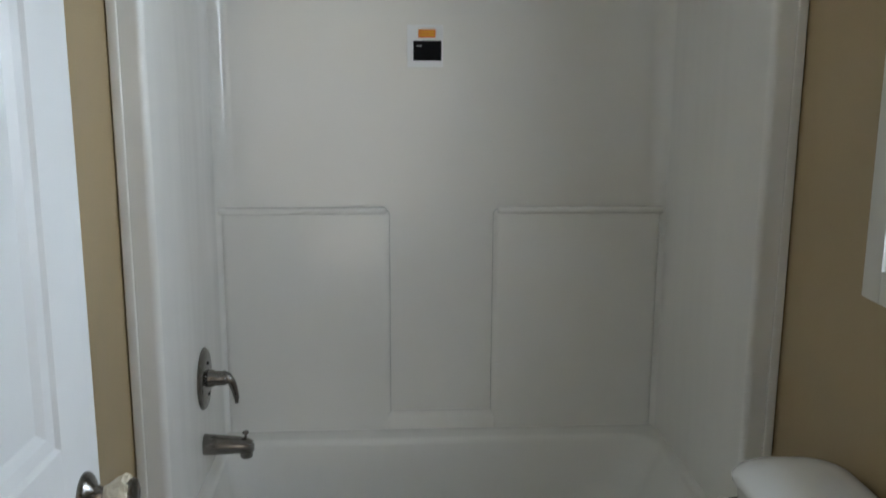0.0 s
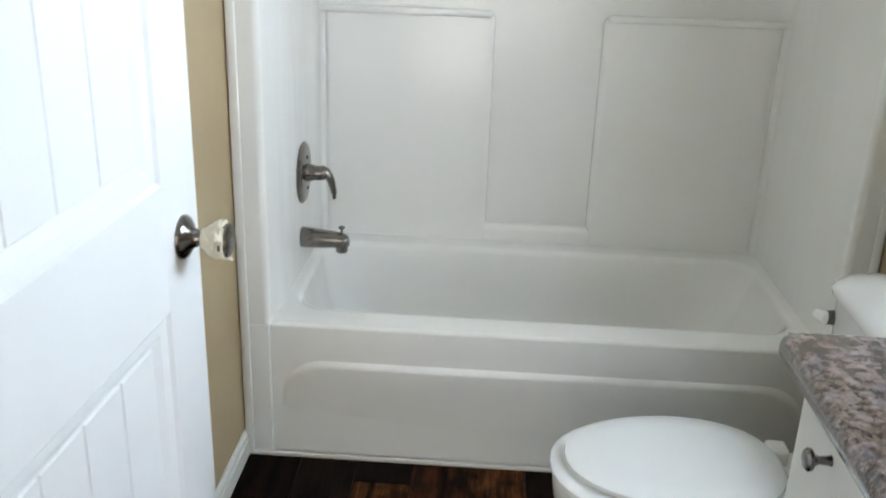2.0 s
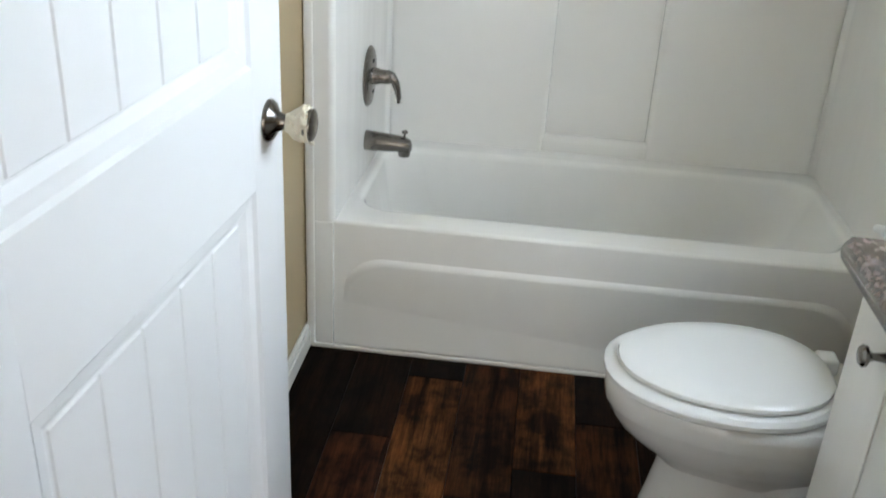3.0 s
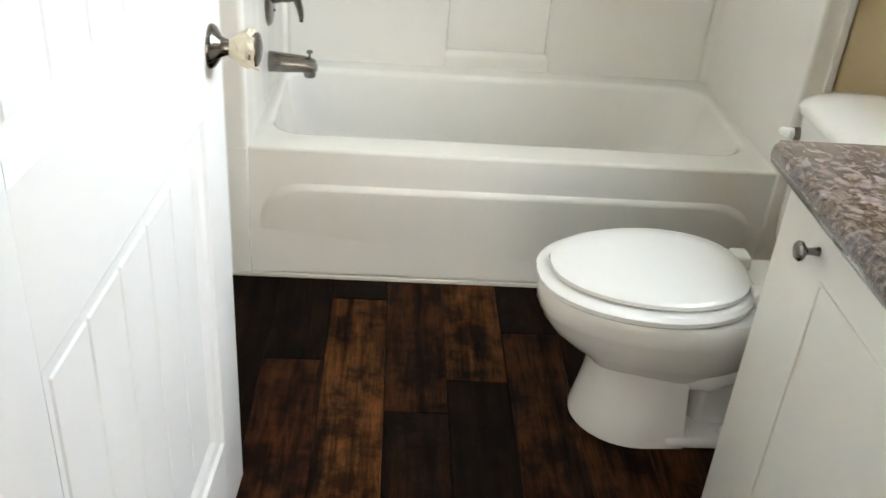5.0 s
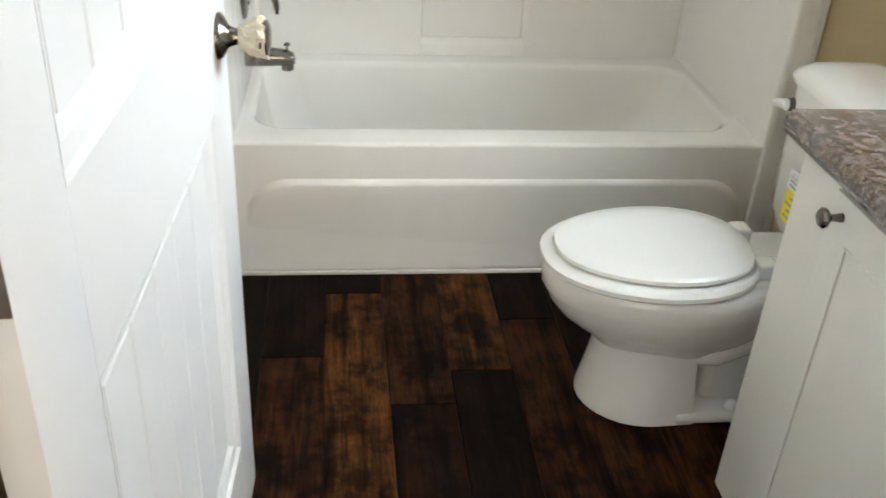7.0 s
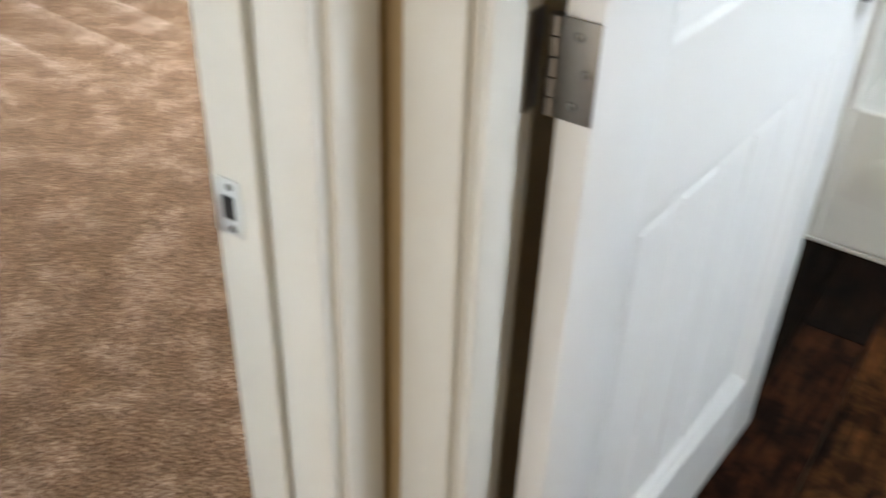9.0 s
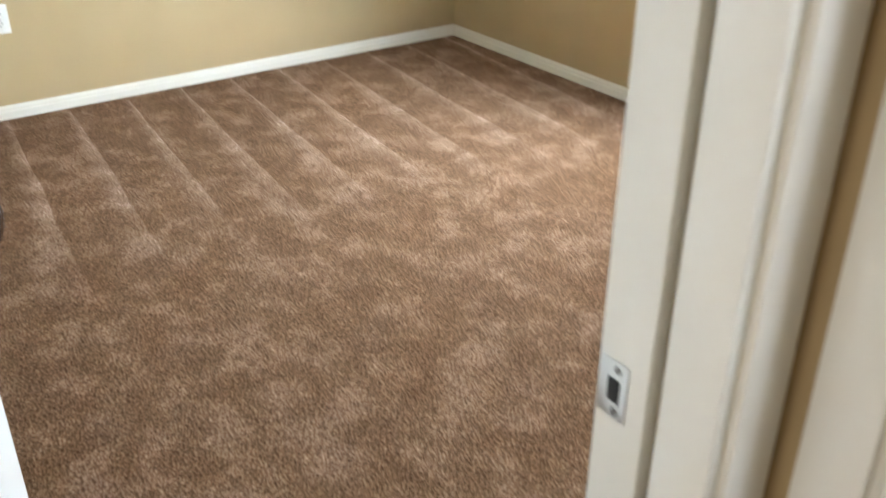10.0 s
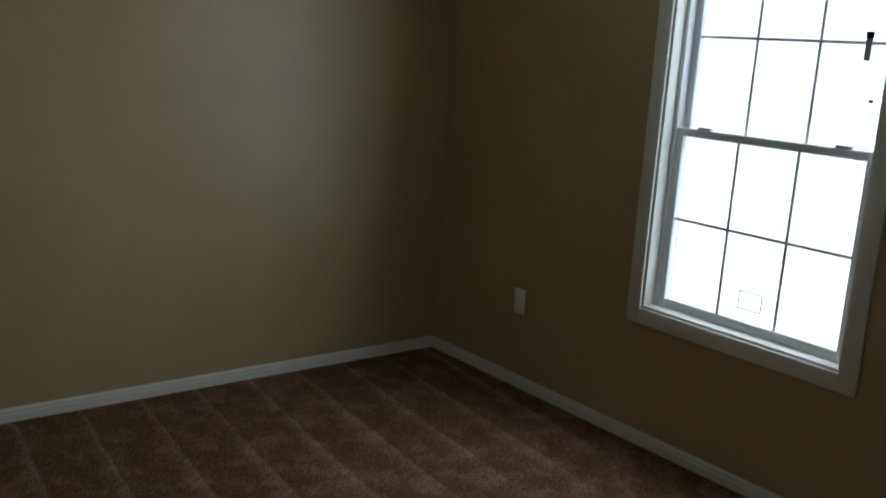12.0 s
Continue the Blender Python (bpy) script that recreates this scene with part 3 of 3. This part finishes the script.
for x0, x1 in ((BW + 0.0025, L0 - 0.004), (BE - L0 + 0.004, BE - 0.0025)):
    part("front_flange", block(x0, x1, -0.013, 0.01, 0.003, RIM - 0.0025, 0.004), FIBRE, TUB)
for x0, x1 in ((BW + 0.0026, BW + 0.026), (BE - 0.026, BE - 0.0026)):
    part("edge_bead", block(x0, x1, -0.020, -0.0115, 0.003, 2.079, 0.004, 3), FIBRE, TUB)
# moulded shelf blocks on the back wall
part("shelf_block", block(L0 + 0.018, 0.614, 0.688, 0.735, RIM - 0.03, 1.102, 0.021, 6), FIBRE, TUB)
part("shelf_block", block(0.934, BE - L0 - 0.018, 0.688, 0.735, RIM - 0.03, 1.102, 0.021, 6), FIBRE, TUB)
part("shelf_block", block(0.594, 0.954, 0.6885, 0.735, RIM - 0.03, 0.442, 0.021, 6), FIBRE, TUB)
for x0, x1 in ((L0 + 0.012, 0.604), (0.944, BE - L0 - 0.012)):
    part("shelf_lip", block(x0, x1, 0.680, 0.700, 1.088, 1.110, 0.009, 4), FIBRE, TUB)
part("floor_bead", block(BW + 0.014, BE - 0.014, -0.021, -0.0112, 0.001, 0.013, 0.003), TRIM, TUB, "white caulked bead along the floor")

# valve
VX, VY, VZ = L0 + 0.006, 0.40, 0.672
valve = thing("shower_valve", "brushed nickel shower valve with lever on the surround", "shower valve")
esc = part("escutcheon", turned([(VX - 0.006, 0.088), (VX + 0.004, 0.088), (VX + 0.010, 0.082), (VX + 0.014, 0.060), (VX + 0.016, 0.030), (VX + 0.018, 0.0005)], "x", 40, (0, VY, VZ)), NICKEL, valve)
for dz in (-0.045, 0.045):
    part("screw", turned([(VX + 0.0155, 0.006), (VX + 0.0175, 0.004), (VX + 0.018, 0.0005)], "x", 12, (0, VY, VZ + dz)), DARK, esc)
part("hub", turned([(VX + 0.012, 0.026), (VX + 0.030, 0.024), (VX + 0.034, 0.021), (VX + 0.052, 0.021), (VX + 0.064, 0.019), (VX + 0.072, 0.012), (VX + 0.074, 0.0005)], "x", 28, (0, VY, VZ)), NICKEL, valve)
lever = [(VX + 0.052, VY, VZ + 0.012), (VX + 0.068, VY, VZ + 0.004), (VX + 0.080, VY, VZ - 0.014), (VX + 0.087, VY, VZ - 0.038), (VX + 0.091, VY, VZ - 0.060), (VX + 0.091, VY, VZ - 0.074)]
part("lever", tube(lever, [0.013, 0.014, 0.012, 0.0095, 0.008, 0.006]), NICKEL, valve)

# spout
spout = thing("tub_spout", "brushed nickel tub spout with diverter knob", "spout")
SY, SZ = 0.37, 0.487
rr = []
for dx, rad, dz in ((0.0, 0.030, 0), (0.004, 0.032, 0), (0.05, 0.0295, -0.002), (0.10, 0.026, -0.003), (0.128, 0.0235, -0.005), (0.142, 0.019, -0.008), (0.147, 0.010, -0.012)):
    rr.append([(VX - 0.008 + dx, SY + rad * math.cos(2 * math.pi * k / 26), SZ + dz + rad * 0.95 * math.sin(2 * math.pi * k / 26)) for k in range(26)])
part("body", loft(rr), NICKEL, spout)
part("outlet", turned([(SZ - 0.040, 0.016), (SZ - 0.037, 0.0175), (SZ - 0.004, 0.0185)], "z", 22, (VX + 0.117, SY, 0)), NICKEL, spout)
part("diverter", turned([(SZ + 0.012, 0.0035), (SZ + 0.030, 0.0035), (SZ + 0.031, 0.009), (SZ + 0.035, 0.0095), (SZ + 0.038, 0.007), (SZ + 0.0385, 0.0005)], "z", 16, (VX + 0.117, SY, 0)), NICKEL, spout)

# instruction card stuck on the surround
card = thing("instruction_card", "white instruction card with orange sticker on the surround", "card")
CY = BK - 0.0005
part("sheet", block(0.669, 0.776, CY - 0.0032, CY, 1.530, 1.653, 0.0006), PAPER, card, smooth=False)
part("sticker", block(0.702, 0.753, CY - 0.0042, CY - 0.0033, 1.616, 1.640), ORANGE, card, "orange sticker", smooth=False)
scr = part("print", block(0.687, 0.771, CY - 0.0042, CY - 0.0033, 1.549, 1.607), BLACK, card, "black printed field", smooth=False)
part("bar", block(0.697, 0.712, CY - 0.0050, CY - 0.0043, 1.590, 1.594), GREY, scr, smooth=False)
for z in (1.623, 1.632):
    part("bar", block(0.706, 0.749, CY - 0.0050, CY - 0.0043, z, z + 0.002), YELLOW, card, smooth=False)


# ---- toilet: faces -x, tank against the east wall ----
TY = -0.535
toilet = thing("toilet", "white two-piece toilet with closed lid beside the vanity", "toilet")


def bowl_ring(x0, x1, w, z, point=0.0, n=36):
    """An egg-shaped outline from front x0 to back x1, half-width w."""
    pts = []
    for k in range(n):
        a = 2 * math.pi * k / n
        cx, sx = math.cos(a), math.sin(a)
        x = (x0 + x1) / 2 - (x1 - x0) / 2 * cx
        e = 1 - point * (0.5 + 0.5 * cx)
        sy = math.copysign(abs(sx) ** 0.86, sx)
        pts.append((x, TY + w * e * sy, z))
    return pts


B = lambda *a: bowl_ring(*a)


def pedestal_ring(x0, x1, w, z, n=18):
    """A rounded front that runs back into straight sides."""
    r = 0.15
    pts = [(x0 + r - r * math.sin(radians(180 * k / n)), TY - w * math.cos(radians(180 * k / n)), z) for k in range(n + 1)]
    return pts + [(x1, TY + w * 0.97, z), (x1 + 0.004, TY, z), (x1, TY - w * 0.97, z)]


P = pedestal_ring
part("pedestal", loft([P(0.888, 1.128, 0.134, 0.002), P(0.888, 1.128, 0.134, 0.016), P(0.896, 1.126, 0.128, 0.05), P(0.908, 1.122, 0.116, 0.12), P(0.912, 1.12, 0.108, 0.17), P(0.902, 1.12, 0.110, 0.21)]), CHINA, toilet)
part("foot", block(1.08, 1.44, TY - 0.135, TY + 0.135, 0.002, 0.034, 0.014, 3), CHINA, toilet)
part("bowl", loft([B(0.915, 1.27, 0.108, 0.16, 0.12), B(0.888, 1.285, 0.126, 0.19, 0.12), B(0.846, 1.30, 0.156, 0.222, 0.14), B(0.810, 1.31, 0.179, 0.255, 0.15), B(0.789, 1.318, 0.191, 0.285, 0.15), B(0.780, 1.32, 0.196, 0.306, 0.15), B(0.776, 1.32, 0.198, 0.312, 0.15), B(0.775, 1.32, 0.199, 0.340, 0.15), B(0.779, 1.318, 0.196, 0.356, 0.15), B(0.786, 1.315, 0.190, 0.362, 0.15)]), CHINA, toilet)
for s in (-1, 1):
    part("trapway", tube([(1.08, TY + s * 0.055, 0.16), (1.16, TY + s * 0.090, 0.18), (1.24, TY + s * 0.094, 0.225), (1.31, TY + s * 0.084, 0.215), (1.37, TY + s * 0.07, 0.12), (1.38, TY + s * 0.06, 0.03)], [0.034, 0.036, 0.038, 0.040, 0.04, 0.04], 16), CHINA, toilet)
part("rear_deck", block(1.18, 1.53, TY - 0.125, TY + 0.125, 0.25, 0.366, 0.025, 4), CHINA, toilet)
part("rear_column", block(1.15, 1.48, TY - 0.075, TY + 0.075, 0.01, 0.30, 0.03, 4), CHINA, toilet)
part("seat", loft([B(0.778, 1.232, 0.194, 0.363, 0.15), B(0.768, 1.238, 0.203, 0.371, 0.15), B(0.768, 1.238, 0.203, 0.381, 0.15), B(0.780, 1.230, 0.193, 0.389, 0.15)]), SEAT, toilet)
part("lid", loft([B(0.802, 1.220, 0.170, 0.3905, 0.17), B(0.793, 1.224, 0.177, 0.396, 0.17), B(0.795, 1.223, 0.175, 0.404, 0.17), B(0.812, 1.215, 0.163, 0.411, 0.17), B(0.87, 1.17, 0.115, 0.4145, 0.15), B(0.95, 1.09, 0.05, 0.4155, 0.1)]), SEAT, toilet)
for dy in (-0.075, 0.075):
    part("seat_hinge", block(1.212, 1.255, TY + dy - 0.024, TY + dy + 0.024, 0.364, 0.402, 0.008, 3), SEAT, toilet)
for s in (-1, 1):
    part("bolt_cap", turned([(0.032, 0.016), (0.042, 0.015), (0.052, 0.012), (0.057, 0.006), (0.058, 0.0005)], "z", 18, (1.222, TY + s * 0.110, 0)), CHINA, toilet)
tank = part("tank", loft([round_rect(1.355, 1.540, TY - 0.170, TY + 0.170, 0.364, 0.05), round_rect(1.330, 1.548, TY - 0.185, TY + 0.185, 0.42, 0.06), round_rect(1.316, 1.550, TY - 0.194, TY + 0.194, 0.715, 0.07)]), CHINA, toilet)
lid_rings = [round_rect(1.318, 1.549, TY - 0.192, TY + 0.192, 0.712, 0.07)]
for z, d in ((0.717, -0.010), (0.727, -0.012), (0.738, -0.006), (0.748, 0.008), (0.756, 0.030), (0.762, 0.058), (0.765, 0.088)):
    lid_rings.append(round_rect(1.316 + d, 1.541 - max(0, d) * 0.6, TY - 0.194 - d * -1, TY + 0.194 - d, z, 0.036 if d > 0.05 else 0.08))
part("tank_lid", loft(lid_rings), CHINA, toilet)
lev = part("flush_lever", tube([(1.312, TY + 0.140, 0.665), (1.305, TY + 0.140, 0.665), (1.302, TY + 0.152, 0.663), (1.304, TY + 0.186, 0.652)], [0.013, 0.013, 0.010, 0.009]), PLASTIC, toilet, "white flush lever")
part("lever_boss", turned([(1.306, 0.014), (1.325, 0.016)], "x", 18, (0, TY + 0.140, 0.665)), NICKEL, lev)
yel = part("yellow_sticker", block(1.3195, 1.3225, TY + 0.008, TY + 0.075, 0.425, 0.500), YELLOW, toilet, "yellow printed sticker", smooth=False)
for k in range(4):
    part("bar", block(1.3188, 1.3194, TY + 0.016, TY + 0.067 - 0.012 * (k % 2), 0.436 + 0.015 * k, 0.440 + 0.015 * k), GREY, yel, smooth=False)
lab = part("paper_label", block(1.3175, 1.3205, TY + 0.008, TY + 0.075, 0.501, 0.545), PAPER, toilet, "white printed label", smooth=False)
for k in range(3):
    part("bar", block(1.3168, 1.3174, TY + 0.018, TY + 0.064, 0.509 + 0.011 * k, 0.513 + 0.011 * k), GREY, lab, smooth=False)

# ---- vanity ----
van = thing("vanity_cabinet", "white laminate bathroom vanity with shaker door and knob", "cabinet")
VN = -0.842
part("body", block(1.118, BE - 0.002, SB + 0.003, VN, 0.001, 0.793, 0.0015), CABINET, van)
for y0, y1 in ((-1.642, -0.990),):
    dr = part("door", block(1.099, 1.1175, y0, y1, 0.09, 0.768, 0.002), CABINET, van)
    for a, b, q, r in ((y0 + 0.072, y1 - 0.072, 0.165, 0.171), (y0 + 0.072, y1 - 0.072, 0.696, 0.702), (y0 + 0.066, y0 + 0.072, 0.165, 0.702), (y1 - 0.072, y1 - 0.066, 0.165, 0.702)):
        part("routed_bead", block(1.0955, 1.0992, a, b, q, r, 0.0015), CABINET, dr)
    ky = y1 - 0.035
    part("knob", turned([(1.0988, 0.008), (1.096, 0.007), (1.082, 0.0055), (1.076, 0.009), (1.072, 0.0155), (1.067, 0.0165), (1.063, 0.013), (1.0615, 0.0005)], "x", 22, (0, ky, 0.735)), NICKEL, dr, "round nickel knob")
counter = thing("countertop", "speckled grey brown laminate countertop on the vanity", "countertop")
part("slab", block(1.0785, BE - 0.002, SB + 0.003, -0.832, 0.7935, 0.8345, 0.004, 3), STONE, counter)
rings = []
for y, r in ((SB + 0.004, 0.0), (-0.846, 0.0), (-0.838, 0.003), (-0.834, 0.008)):
    rings.append([(1.0795, y, 0.7936)] + [(1.078 - (0.013 - r) * math.sin(radians(a)), y, 0.8142 - (0.0205 - r) * math.cos(radians(a))) for a in range(0, 181, 20)] + [(1.0795, y, 0.8346)])
part("front_edge", loft(rings), STONE, counter, "rounded speckled brown front edge")

# ---- vinyl planks ----
floor = thing("floor_bathroom", "dark brown wood-look vinyl plank floor", "floor", kind="structure")
W = 0.15
DARKEST, DEEP, MID, RED, LIGHT = (0.0062, 0.0026, 0.0012), (0.0115, 0.0044, 0.0018), (0.026, 0.0098, 0.0036), (0.029, 0.0105, 0.0048), (0.068, 0.0275, 0.0092)
known = {1: ([-0.384], [DARKEST, RED]), 2: ([-0.11, -1.02], [DARKEST, LIGHT, DEEP]), 3: ([-0.568], [MID, DEEP]), 4: ([-0.448], [LIGHT, DARKEST]), 5: ([-0.241, -1.10], [DARKEST, MID, DEEP]), 0: ([-0.75], [DARKEST, DEEP]), 6: ([-0.60], [DEEP, MID])}
shapes = {}
rnd = random.Random(5)
for col in range(-1, 11):
    x0, x1 = max(BW, 0.004 + W * col), min(BE, 0.004 + W * (col + 1))
    if x1 - x0 < 0.004:
        continue
    cuts, tones = known.get(col, ([-0.3 - 0.25 * rnd.random(), -1.2 - 0.2 * rnd.random()], [DEEP, MID, DARKEST]))
    ys = [-0.001] + list(cuts) + [SH]
    for (a, b), tone_rgb in zip(zip(ys, ys[1:]), tones):
        key = (round(x1 - x0, 3), round(a - b, 3))
        if key not in shapes:
            bm = block(0.0005, x1 - x0 - 0.0005, -(a - b) + 0.0005, -0.0005, -0.012, 0.0, 0.0012, 1)
            me = bpy.data.meshes.new("plank")
            bm.to_mesh(me)
            bm.free()
            me.materials.append(PLANK)
            shapes[key] = me
        p = new("plank", shapes[key])
        p.parent = floor
        p.location = (x0, a, 0.0)
        p.color = (*tone_rgb, 1)
